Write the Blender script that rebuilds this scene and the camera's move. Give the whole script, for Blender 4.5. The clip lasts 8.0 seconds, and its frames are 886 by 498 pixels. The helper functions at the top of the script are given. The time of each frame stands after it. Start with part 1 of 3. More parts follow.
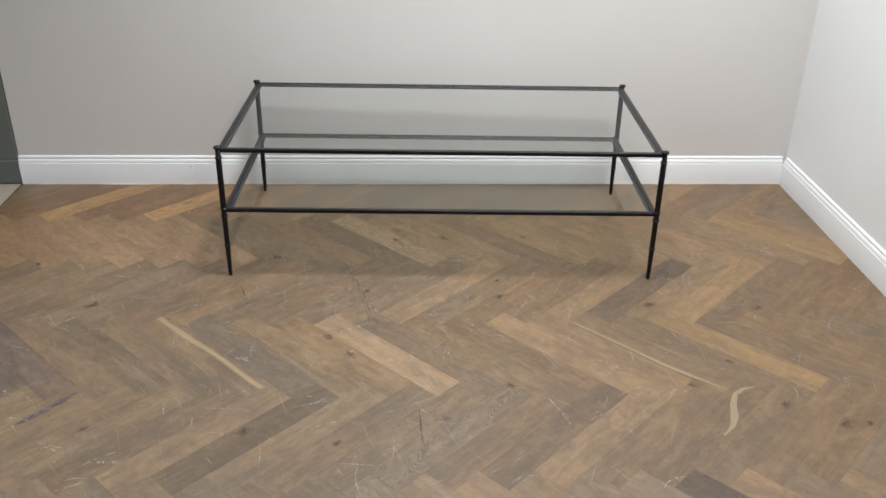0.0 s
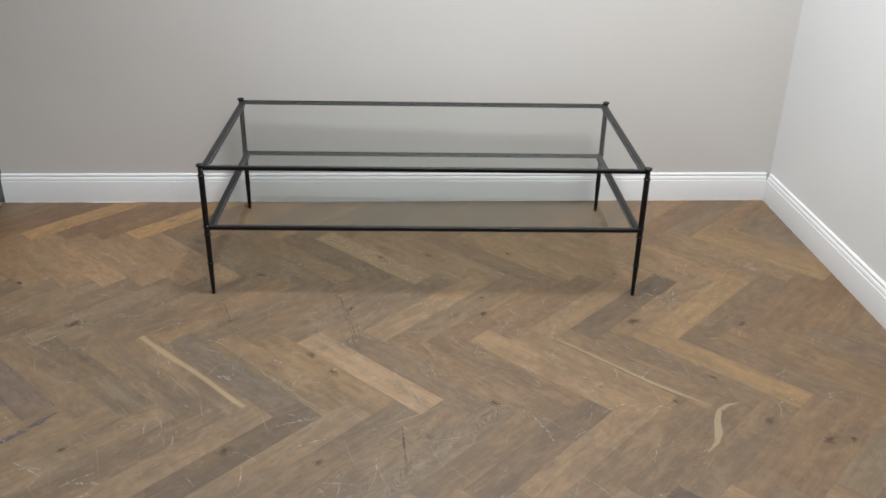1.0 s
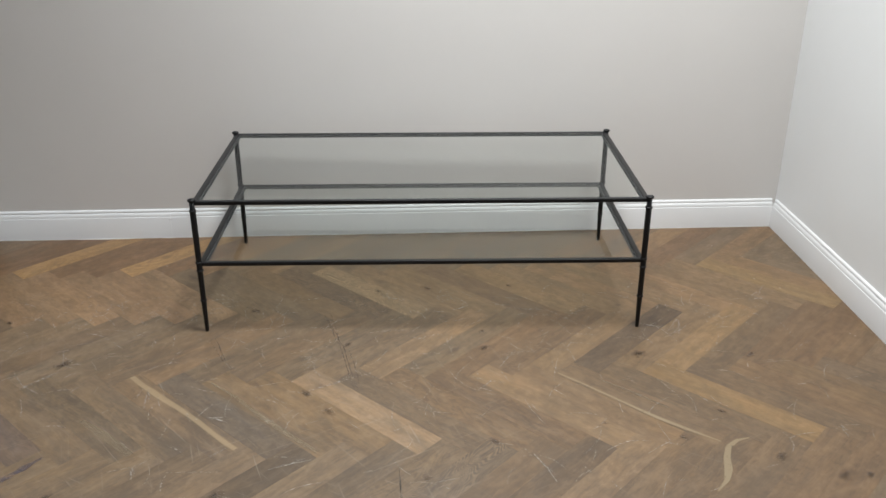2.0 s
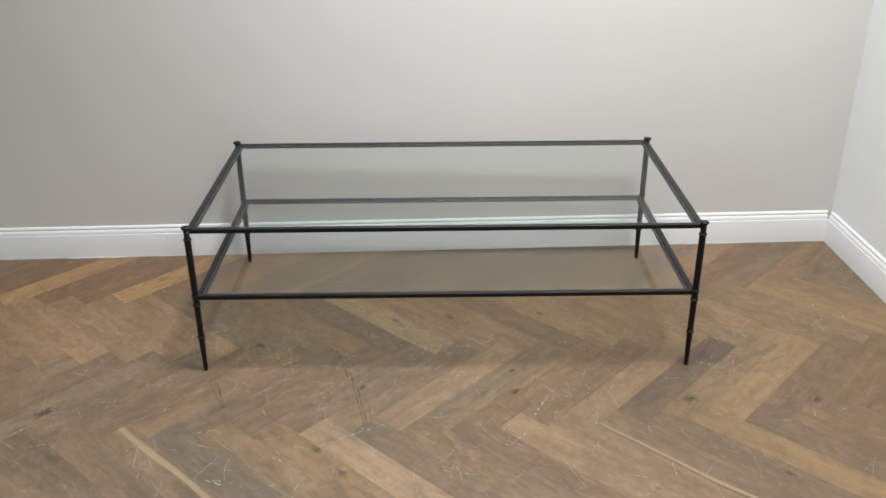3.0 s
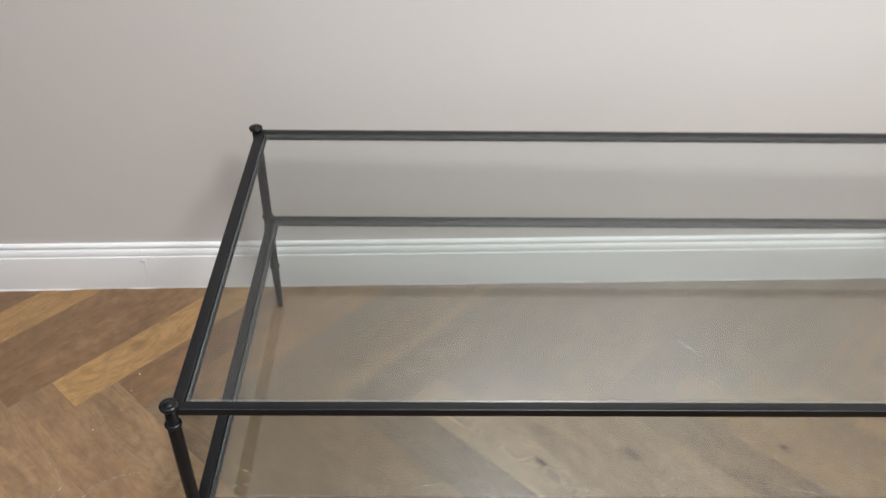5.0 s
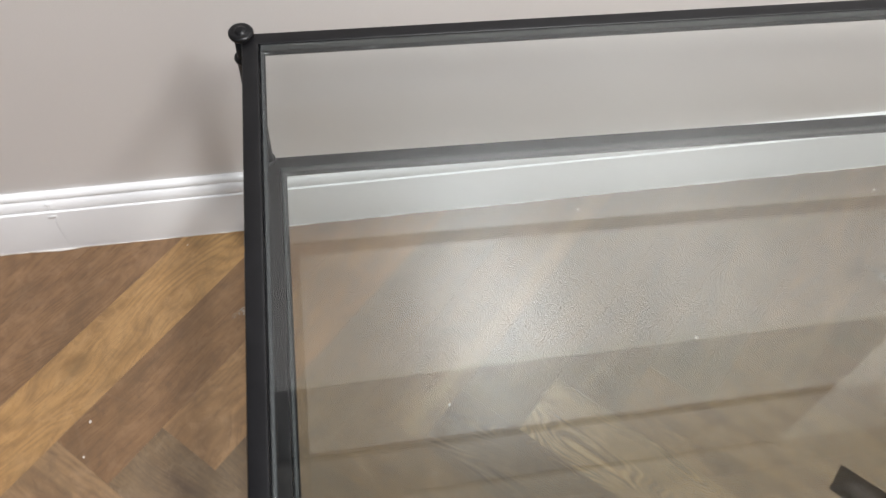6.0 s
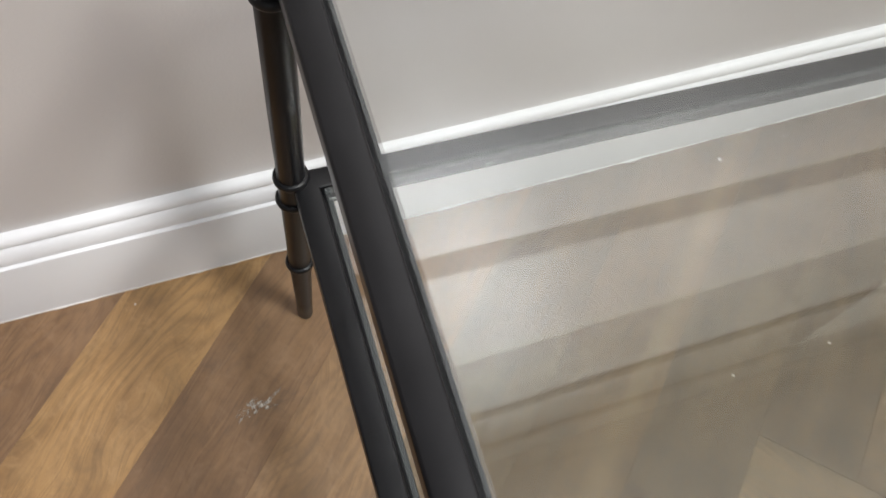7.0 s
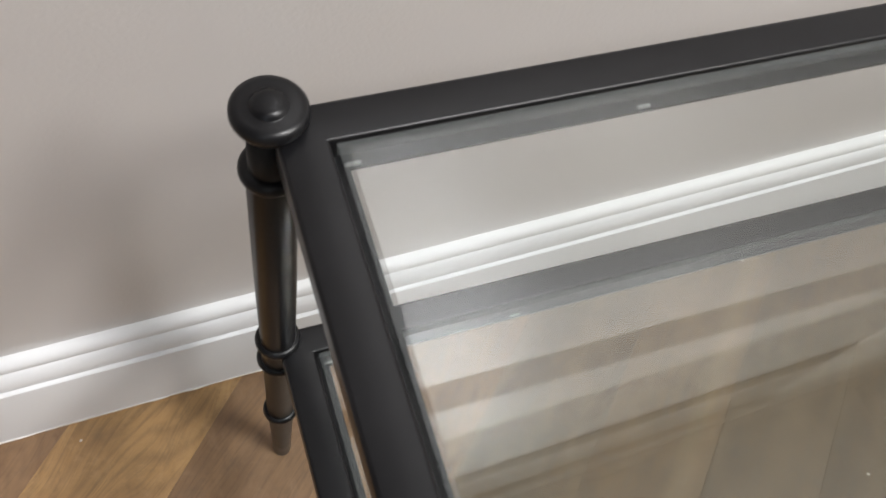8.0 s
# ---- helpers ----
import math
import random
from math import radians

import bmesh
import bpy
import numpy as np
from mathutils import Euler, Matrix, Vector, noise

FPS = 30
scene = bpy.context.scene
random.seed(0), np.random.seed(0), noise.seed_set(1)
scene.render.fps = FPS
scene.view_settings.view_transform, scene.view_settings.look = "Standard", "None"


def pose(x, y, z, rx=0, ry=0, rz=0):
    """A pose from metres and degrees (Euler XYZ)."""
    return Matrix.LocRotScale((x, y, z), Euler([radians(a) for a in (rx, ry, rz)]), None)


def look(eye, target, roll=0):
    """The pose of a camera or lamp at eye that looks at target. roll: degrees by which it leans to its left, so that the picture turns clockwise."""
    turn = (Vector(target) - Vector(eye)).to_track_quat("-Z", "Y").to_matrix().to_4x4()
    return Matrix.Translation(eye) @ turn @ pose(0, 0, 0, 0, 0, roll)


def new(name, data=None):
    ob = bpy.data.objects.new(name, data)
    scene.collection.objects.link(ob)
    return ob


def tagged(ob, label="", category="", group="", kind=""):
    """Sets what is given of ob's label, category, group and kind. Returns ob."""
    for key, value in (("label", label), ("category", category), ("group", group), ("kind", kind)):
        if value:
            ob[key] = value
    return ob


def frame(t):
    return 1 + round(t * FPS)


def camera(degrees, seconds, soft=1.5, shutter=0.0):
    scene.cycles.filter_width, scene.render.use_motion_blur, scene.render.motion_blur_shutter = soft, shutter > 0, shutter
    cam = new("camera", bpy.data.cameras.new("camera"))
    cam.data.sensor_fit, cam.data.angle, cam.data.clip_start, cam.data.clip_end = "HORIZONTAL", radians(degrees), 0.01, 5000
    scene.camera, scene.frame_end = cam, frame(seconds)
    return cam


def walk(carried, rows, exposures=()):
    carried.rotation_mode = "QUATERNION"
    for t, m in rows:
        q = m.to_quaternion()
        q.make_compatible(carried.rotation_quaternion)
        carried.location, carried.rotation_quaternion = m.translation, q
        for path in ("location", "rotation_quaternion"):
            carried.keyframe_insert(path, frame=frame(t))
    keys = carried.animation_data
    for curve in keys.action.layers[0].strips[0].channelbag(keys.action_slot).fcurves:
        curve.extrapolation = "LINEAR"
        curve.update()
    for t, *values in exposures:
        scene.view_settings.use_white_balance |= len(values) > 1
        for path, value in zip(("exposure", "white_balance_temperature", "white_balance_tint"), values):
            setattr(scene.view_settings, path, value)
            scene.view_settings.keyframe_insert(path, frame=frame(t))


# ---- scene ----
LENS = 53.0
cam = camera(LENS, 8.0, soft=1.5, shutter=0.25)
# seconds, eye, target, roll
PATH = [
    (0.0, (-1.567, -3.369, 1.447), (-1.480, -1.596, 0.527), 1.1),
    (0.5, (-1.565, -3.370, 1.447), (-1.488, -1.594, 0.532), 1.4),
    (1.0, (-1.548, -3.365, 1.444), (-1.438, -1.575, 0.559), 1.2),
    (1.5, (-1.512, -3.335, 1.436), (-1.394, -1.515, 0.614), 0.3),
    (2.8, (-1.510, -3.073, 1.406), (-1.456, -1.264, 0.556), 0.0),
    (3.0, (-1.535, -2.954, 1.429), (-1.469, -1.154, 0.560), -0.4),
    (3.5, (-1.546, -2.639, 1.383), (-1.325, -0.911, 0.400), 0.0),
    (4.0, (-1.508, -2.246, 1.394), (-1.270, -0.586, 0.304), 1.3),
    (4.5, (-1.622, -1.949, 1.366), (-1.595, -0.314, 0.214), 0.0),
    (4.8, (-1.753, -1.711, 1.343), (-1.723, -0.076, 0.191), 0.27),
    (5.0, (-1.826, -1.546, 1.317), (-1.761, 0.026, 0.082), 0.74),
    (5.2, (-1.854, -1.386, 1.267), (-1.771, 0.090, -0.080), -0.79),
]
# the close stretch: seconds, eye, yaw, pitch, roll
CLOSE = [
    (6.3, (-2.132, -0.529, 1.005), -23.70, -62.91, 10.52),
    (6.5, (-2.166, -0.446, 0.922), -30.68, -64.53, 13.41),
    (6.7, (-2.184, -0.437, 0.846), -29.47, -62.47, 12.48),
    (7.0, (-2.171, -0.343, 0.743), -31.28, -64.48, 13.66),
    (7.2, (-2.177, -0.328, 0.735), -31.60, -63.62, 14.75),
    (7.5, (-2.180, -0.271, 0.720), -34.83, -63.02, 17.28),
    (7.7, (-2.178, -0.252, 0.705), -35.44, -62.53, 18.12),
    (8.0, (-2.160, -0.219, 0.685), -37.18, -62.88, 19.52),
]


def aimed(eye, yaw, pitch, roll):
    w, p = radians(yaw), radians(pitch)
    way = Vector((-math.sin(w) * math.cos(p), math.cos(w) * math.cos(p), math.sin(p)))
    return look(eye, Vector(eye) + way, roll)


walk(cam, [(t, look(e, g, r)) for t, e, g, r in PATH] + [(t, aimed(e, w, p, r)) for t, e, w, p, r in CLOSE],
     exposures=((0.0, -0.18, 6330, 8.5), (1.5, -0.40, 6330, 7.5), (3.0, -0.19, 6330, 7), (4.0, -0.07, 6400, 7.5), (4.5, 0.0, 6480, 9.5), (4.8, -0.04, 6500, 10), (5.0, -0.10, 6510, 10.5), (5.2, 0.02, 6520, 11), (6.3, 0.09, 6530, 12), (8.0, -0.09, 6620, 12)))

# ---- light ----
world = bpy.data.worlds.new("world")
world.use_nodes = True
world.node_tree.nodes["Background"].inputs["Color"].default_value = (0.55, 0.58, 0.62, 1)
world.node_tree.nodes["Background"].inputs["Strength"].default_value = 0.05
scene.world = world


def unseen_lamp(name, x, y, size, watts, colour, spread=180):
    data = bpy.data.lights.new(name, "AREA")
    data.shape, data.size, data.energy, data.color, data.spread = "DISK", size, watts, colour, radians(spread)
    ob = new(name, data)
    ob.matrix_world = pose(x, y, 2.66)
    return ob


# placed from the table's shadows and the wall highlight; no fitting seen
unseen_lamp("unseen_lamp", -1.47, -0.90, 0.44, 35, (0.97, 0.985, 1.0), 135)
# added fills with no source seen: left floor, right side, cool left front
unseen_lamp("unseen_lamp", -2.85, -1.80, 0.55, 15.5, (0.86, 0.93, 1.0), 82)
unseen_lamp("unseen_lamp", -0.65, -1.45, 0.75, 70, (0.99, 0.985, 0.96))
unseen_lamp("unseen_lamp", -3.90, -3.20, 0.80, 12, (0.74, 0.86, 1.0))


# ---- materials ----
PLANK_WIDTH = 0.0916

def nodes_of(name):
    m = bpy.data.materials.new(name)
    m.use_nodes = True
    return m, m.node_tree, m.node_tree.nodes["Principled BSDF"]


def add(tree, kind, ins=None, operation=None, data_type=None, blend_type=None, vector_type=None, uv_map=None):
    n = tree.nodes.new(kind)
    if operation:
        n.operation = operation
    if data_type:
        n.data_type = data_type
    if blend_type:
        n.blend_type = blend_type
    if vector_type:
        n.vector_type = vector_type
    if uv_map:
        n.uv_map = uv_map
    for k, v in (ins or {}).items():
        if isinstance(v, bpy.types.NodeSocket):
            tree.links.new(v, n.inputs[k])
        else:
            n.inputs[k].default_value = v
    return n


def ramp(tree, fac, stops):
    n = add(tree, "ShaderNodeValToRGB", {"Fac": fac})
    while len(n.color_ramp.elements) < len(stops):
        n.color_ramp.elements.new(0.5)
    for e, (p, c) in zip(n.color_ramp.elements, stops):
        e.position, e.color = p, c if len(c) == 4 else (*c, 1)
    return n.outputs["Color"]


def grey(v):
    return (v, v, v, 1)


def mixed(tree, fac, a, b, mode="MIX"):
    n = add(tree, "ShaderNodeMix", data_type="RGBA", blend_type=mode)
    for k, v in ((0, fac), (6, a), (7, b)):
        if isinstance(v, bpy.types.NodeSocket):
            tree.links.new(v, n.inputs[k])
        else:
            n.inputs[k].default_value = v
    return n.outputs[2]


def maths(tree, op, a, b=0.0):
    n = add(tree, "ShaderNodeMath", {0: a, 1: b}, operation=op)
    return n.outputs[0]


def relief(tree, bsdf, height, strength, distance):
    b = add(tree, "ShaderNodeBump", {"Height": height, "Strength": strength, "Distance": distance})
    tree.links.new(b.outputs["Normal"], bsdf.inputs["Normal"])


def painted(name, colour, rough, spread=0.03, bump=0.25, grain=420, gloss=0.5):
    """Roller-painted wall or joinery: faint mottling and a fine stipple."""
    m, t, b = nodes_of(name)
    co = add(t, "ShaderNodeTexCoord").outputs["Object"]
    big = add(t, "ShaderNodeTexNoise", {"Vector": co, "Scale": 2.2, "Detail": 5.0, "Roughness": 0.6})
    fine = add(t, "ShaderNodeTexNoise", {"Vector": co, "Scale": grain, "Detail": 2.0})
    b.inputs["Specular IOR Level"].default_value = gloss
    lo = tuple(c * (1 - spread) for c in colour)
    hi = tuple(min(1, c * (1 + spread)) for c in colour)
    t.links.new(ramp(t, big.outputs["Fac"], ((0.1, lo), (0.9, hi))), b.inputs["Base Color"])
    t.links.new(ramp(t, big.outputs["Fac"], ((0.1, grey(rough * 0.92)), (0.9, grey(rough * 1.08)))), b.inputs["Roughness"])
    relief(t, b, fine.outputs["Fac"], bump, 0.0004)
    return m


def oak(name, by_island):
    """Worn grey-brown oak: grain along u, cathedral figure, knots, sapwood, grime and scratches.
    A board's own colour comes from its object; the alpha places a sapwood streak across the width (1: none, 0.06: a soft figure instead, 0: a bold one)."""
    m, t, b = nodes_of(name)
    uv = add(t, "ShaderNodeUVMap", uv_map="UVMap").outputs["UV"]
    info = add(t, "ShaderNodeObjectInfo")
    rnd = add(t, "ShaderNodeNewGeometry").outputs["Random Per Island"] if by_island else info.outputs["Random"]
    wv = add(t, "ShaderNodeNewGeometry").outputs["Position"]

    def stretched(v, sx, sy, detail=2.0, rough=0.5, distort=0.0):
        mp = add(t, "ShaderNodeMapping", {"Vector": v, "Scale": (sx, sy, 1)})
        return add(t, "ShaderNodeTexNoise", {"Vector": mp.outputs[0], "Scale": 1.0, "Detail": detail, "Roughness": rough, "Distortion": distort}).outputs["Fac"]

    off = add(t, "ShaderNodeCombineXYZ", {"X": maths(t, "MULTIPLY", rnd, 61.0), "Y": maths(t, "MULTIPLY", rnd, 37.0), "Z": maths(t, "MULTIPLY", rnd, 19.0)})
    p = add(t, "ShaderNodeVectorMath", {0: uv, 1: off.outputs[0]}, operation="ADD").outputs[0]
    bend = stretched(p, 4.5, 8.0)
    # flat-sawn boards have wide wandering figure, the others straight grain
    sway = maths(t, "ADD", 0.02, maths(t, "MULTIPLY", maths(t, "POWER", maths(t, "FRACT", maths(t, "MULTIPLY", rnd, 7.3)), 2.5), 0.15))
    warp = add(t, "ShaderNodeVectorMath", {0: p, 1: add(t, "ShaderNodeCombineXYZ", {"Y": maths(t, "MULTIPLY", bend, sway)}).outputs[0]}, operation="ADD").outputs[0]
    rings = stretched(warp, 1.8, 46, 3.0, 0.55)
    lines = stretched(warp, 6.0, 230, 2.0, 0.6)
    pores = stretched(warp, 30, 520, 2.0)
    streak = stretched(warp, 4.5, 20, 5.0, 0.62)
    mottle = stretched(p, 20, 30, 6.0, 0.7)
    field = stretched(p, 2.6, 11.0, 1.5, 0.45)
    loops = maths(t, "ABSOLUTE", maths(t, "SUBTRACT", maths(t, "FRACT", maths(t, "ADD", maths(t, "MULTIPLY", field, 24.0), maths(t, "MULTIPLY", mottle, 0.6))), 0.5))
    bands = maths(t, "ABSOLUTE", maths(t, "SUBTRACT", maths(t, "FRACT", maths(t, "ADD", maths(t, "MULTIPLY", field, 84.0), maths(t, "MULTIPLY", mottle, 0.5))), 0.5))
    flat_sawn = ramp(t, maths(t, "FRACT", maths(t, "MULTIPLY", rnd, 7.3)), ((0.45, grey(0.06)), (0.80, grey(0.52))))
    if not by_island:
        flat_sawn = maths(t, "MAXIMUM", flat_sawn, maths(t, "MULTIPLY", maths(t, "LESS_THAN", info.outputs["Alpha"], 0.1), 0.62))
        bold = maths(t, "LESS_THAN", info.outputs["Alpha"], 0.03)
    tint = ramp(t, rnd, ((0.0, (0.78, 0.76, 0.75)), (0.3, (1.0, 1.0, 1.0)), (0.6, (0.92, 0.88, 0.85)), (0.85, (1.16, 1.12, 1.03)), (1.0, (0.97, 0.96, 0.96)))) if by_island else info.outputs["Color"]
    wood = ramp(t, rings, ((0.28, (0.137, 0.0925, 0.0530)), (0.50, (0.163, 0.1115, 0.0638)), (0.74, (0.195, 0.1355, 0.0780))))
    wood = mixed(t, maths(t, "MULTIPLY", flat_sawn, ramp(t, loops, ((0.04, grey(1)), (0.30, grey(0))))), wood, (0.104, 0.070, 0.044, 1))
    if not by_island:
        wood = mixed(t, maths(t, "MULTIPLY", bold, ramp(t, bands, ((0.10, grey(0.72)), (0.32, grey(0.0))))), wood, (0.060, 0.047, 0.034, 1))
        wood = mixed(t, maths(t, "MULTIPLY", bold, ramp(t, bands, ((0.34, grey(0.0)), (0.48, grey(0.50))))), wood, (0.27, 0.215, 0.152, 1))
    wood = mixed(t, ramp(t, lines, ((0.36, grey(0.20)), (0.50, grey(0)))), wood, (0.100, 0.070, 0.046, 1))
    wood = mixed(t, ramp(t, lines, ((0.56, grey(0)), (0.72, grey(0.13)))), wood, (0.30, 0.22, 0.15, 1))
    wood = mixed(t, ramp(t, streak, ((0.50, grey(0)), (0.76, grey(0.36)))), wood, (0.098, 0.069, 0.047, 1))
    wood = mixed(t, ramp(t, mottle, ((0.50, grey(0)), (0.74, grey(0.40)))), wood, (0.232, 0.172, 0.115, 1))
    wood = mixed(t, ramp(t, pores, ((0.35, grey(0.34)), (0.49, grey(0)))), wood, (0.068, 0.048, 0.034, 1))
    jitter = add(t, "ShaderNodeCombineXYZ", {"X": maths(t, "MULTIPLY", mottle, 0.10), "Y": maths(t, "MULTIPLY", streak, 0.05)}).outputs[0]
    kv = add(t, "ShaderNodeVectorMath", {0: warp, 1: jitter}, operation="ADD").outputs[0]
    kn = add(t, "ShaderNodeTexVoronoi", {"Vector": add(t, "ShaderNodeMapping", {"Vector": kv, "Scale": (4.6, 12.0, 1)}).outputs[0], "Scale": 1.0})
    few = maths(t, "GREATER_THAN", add(t, "ShaderNodeSeparateColor", {"Color": kn.outputs["Color"]}).outputs[0], 0.52)
    knot = maths(t, "MULTIPLY", ramp(t, kn.outputs["Distance"], ((0.02, grey(0.80)), (0.07, grey(0.42)), (0.20, grey(0.0)))), few)
    wood = mixed(t, knot, wood, (0.055, 0.035, 0.024, 1))
    # grime trodden into the floor, and pale scuffs over it
    dirt = add(t, "ShaderNodeTexNoise", {"Vector": wv, "Scale": 2.6, "Detail": 7.0, "Roughness": 0.66}).outputs["Fac"]
    place = add(t, "ShaderNodeSeparateXYZ", {"Vector": wv})
    # stronger away from the back wall: grime, and darkening for a dimmer front floor
    wear_shade = ramp(t, maths(t, "MULTIPLY", place.outputs[1], -0.5), ((0.20, grey(0.22)), (0.62, grey(1.0))))
    # stronger leftward too; greys and dims the boards in place of lighting
    wear_shade = maths(t, "MULTIPLY", wear_shade, ramp(t, maths(t, "MULTIPLY", place.outputs[0], -0.4), ((0.15, grey(0.50)), (0.58, grey(1.0)))))
    wood = mixed(t, maths(t, "MULTIPLY", wear_shade, ramp(t, dirt, ((0.42, grey(0.0)), (0.66, grey(0.50))))), wood, (0.080, 0.065, 0.050, 1))
    fine_dirt = stretched(warp, 7.0, 46.0, 8.0, 0.72, 0.25)
    wood = mixed(t, maths(t, "MULTIPLY", wear_shade, ramp(t, fine_dirt, ((0.51, grey(0.0)), (0.68, grey(0.50))))), wood, (0.070, 0.054, 0.040, 1))
    speck = add(t, "ShaderNodeTexNoise", {"Vector": p, "Scale": 34.0, "Detail": 8.0, "Roughness": 0.76, "Distortion": 0.5}).outputs["Fac"]
    wood = mixed(t, ramp(t, speck, ((0.52, grey(0.0)), (0.67, grey(0.55)))), wood, (0.088, 0.066, 0.048, 1))
    wood = mixed(t, ramp(t, speck, ((0.34, grey(0.42)), (0.48, grey(0.0)))), wood, (0.225, 0.172, 0.122, 1))
    haze = add(t, "ShaderNodeTexNoise", {"Vector": wv, "Scale": 1.7, "Detail": 3.0}).outputs["Fac"]
    worn_patch = stretched(warp, 4.0, 24.0, 9.0, 0.74, 0.3)
    wood = mixed(t, maths(t, "MULTIPLY", wear_shade, ramp(t, worn_patch, ((0.50, grey(0.0)), (0.70, grey(0.42))))), wood, (0.196, 0.156, 0.117, 1))
    cloud = stretched(p, 2.2, 6.5, 9.0, 0.66, 0.6)
    wood = mixed(t, maths(t, "MULTIPLY", wear_shade, ramp(t, cloud, ((0.47, grey(0.0)), (0.66, grey(0.64))))), wood, (0.080, 0.064, 0.050, 1))
    # marbled wear: wandering light and dark veins a few centimetres wide
    marble = stretched(p, 5.6, 13.5, 8.0, 0.66, 1.3)
    wood = mixed(t, ramp(t, marble, ((0.50, grey(0.0)), (0.68, grey(0.46)))), wood, (0.092, 0.070, 0.047, 1))
    wood = mixed(t, ramp(t, marble, ((0.34, grey(0.34)), (0.48, grey(0.0)))), wood, (0.215, 0.158, 0.103, 1))
    wood = mixed(t, 1.0, wood, tint, "MULTIPLY")
    if not by_island:
        across = add(t, "ShaderNodeSeparateXYZ", {"Vector": uv}).outputs[1]
        at = maths(t, "MULTIPLY", maths(t, "SUBTRACT", info.outputs["Alpha"], 0.5), PLANK_WIDTH)
        off_line = maths(t, "ABSOLUTE", maths(t, "SUBTRACT", maths(t, "ADD", across, maths(t, "MULTIPLY", maths(t, "SUBTRACT", bend, 0.5), 0.02)), at))
        sap = maths(t, "MULTIPLY", ramp(t, maths(t, "SUBTRACT", off_line, maths(t, "MULTIPLY", streak, 0.012)), ((0.0008, grey(0.58)), (0.0042, grey(0)))), maths(t, "MULTIPLY", maths(t, "LESS_THAN", info.outputs["Alpha"], 0.99), maths(t, "GREATER_THAN", info.outputs["Alpha"], 0.1)))
        sap = maths(t, "MULTIPLY", sap, maths(t, "ADD", 0.42, maths(t, "MULTIPLY", maths(t, "GREATER_THAN", info.outputs["Alpha"], 0.5), 0.58)))
        wood = mixed(t, sap, wood, (0.30, 0.217, 0.124, 1))
    scr = None
    for turn, sx, sy, lo in ((0.5, 3.0, 150, 0.70), (-0.9, 3.6, 170, 0.71), (1.9, 2.7, 140, 0.71), (2.6, 5.0, 190, 0.71)):
        mp = add(t, "ShaderNodeMapping", {"Vector": wv, "Rotation": (0, 0, turn), "Scale": (1 / sx, 1 / sy, 1)}, vector_type="TEXTURE")
        n = add(t, "ShaderNodeTexNoise", {"Vector": mp.outputs[0], "Scale": 1.0, "Detail": 1.0, "Distortion": 0.9})
        k = ramp(t, n.outputs["Fac"], ((lo, grey(0)), (lo + 0.05, grey(1))))
        scr = k if scr is None else mixed(t, 1.0, scr, k, "ADD")
    wood = mixed(t, maths(t, "MULTIPLY", maths(t, "MULTIPLY", scr, wear_shade), ramp(t, haze, ((0.42, grey(0.05)), (0.66, grey(0.22))))), wood, (0.33, 0.29, 0.25, 1))
    t.links.new(wood, b.inputs["Base Color"])
    t.links.new(ramp(t, dirt, ((0.35, grey(0.38)), (0.7, grey(0.58)))), b.inputs["Roughness"])
    h = maths(t, "ADD", maths(t, "MULTIPLY", pores, 0.9), maths(t, "MULTIPLY", lines, 0.6))
    relief(t, b, maths(t, "SUBTRACT", h, maths(t, "MULTIPLY", scr, 0.4)), 0.22, 0.0006)
    return m


def iron(name):
    """Blackened steel with a satin lacquer."""
    m, t, b = nodes_of(name)
    co = add(t, "ShaderNodeTexCoord").outputs["Object"]
    n = add(t, "ShaderNodeTexNoise", {"Vector": co, "Scale": 38.0, "Detail": 4.0})
    t.links.new(ramp(t, n.outputs["Fac"], ((0.35, (0.0050, 0.0050, 0.0058)), (0.7, (0.0072, 0.0072, 0.0082)))), b.inputs["Base Color"])
    t.links.new(ramp(t, n.outputs["Fac"], ((0.3, grey(0.30)), (0.7, grey(0.33)))), b.inputs["Roughness"])
    b.inputs["Specular IOR Level"].default_value = 0.28
    return m


def glass(name, ior, tint, dust):
    """Flat pane glass: clear straight through, mirrored by its Fresnel gloss, with a film of smears and dust."""
    m, t, b = nodes_of(name)
    t.nodes.remove(b)
    co = add(t, "ShaderNodeTexCoord").outputs["Object"]
    clear = add(t, "ShaderNodeBsdfTransparent", {"Color": (*tint, 1)}).outputs[0]
    if dust:
        smear = add(t, "ShaderNodeTexNoise", {"Vector": add(t, "ShaderNodeMapping", {"Vector": co, "Rotation": (0, 0, 0.9), "Scale": (0.33, 0.07, 1)}, vector_type="TEXTURE").outputs[0], "Scale": 1.0, "Detail": 5.0})
        film = ramp(t, smear.outputs["Fac"], ((0.35, grey(dust * 0.5)), (0.75, grey(dust * 1.6))))
        clear = add(t, "ShaderNodeMixShader", {0: film, 1: clear, 2: add(t, "ShaderNodeBsdfDiffuse", {"Color": (0.62, 0.64, 0.62, 1)}).outputs[0]}).outputs[0]
    if ior:
        gloss = maths(t, "ADD", 0.082, maths(t, "MULTIPLY", add(t, "ShaderNodeFresnel", {"IOR": ior}).outputs[0], 0.15))
        mirror = mixed(t, gloss, grey(0.0), (0.945, 0.975, 0.985, 1))
        shine = add(t, "ShaderNodeBsdfGlossy", {"Color": mirror, "Roughness": 0.008}).outputs[0]
        clear = add(t, "ShaderNodeAddShader", {0: clear, 1: shine}).outputs[0]
    t.links.new(clear, t.nodes["Material Output"].inputs["Surface"])
    return m


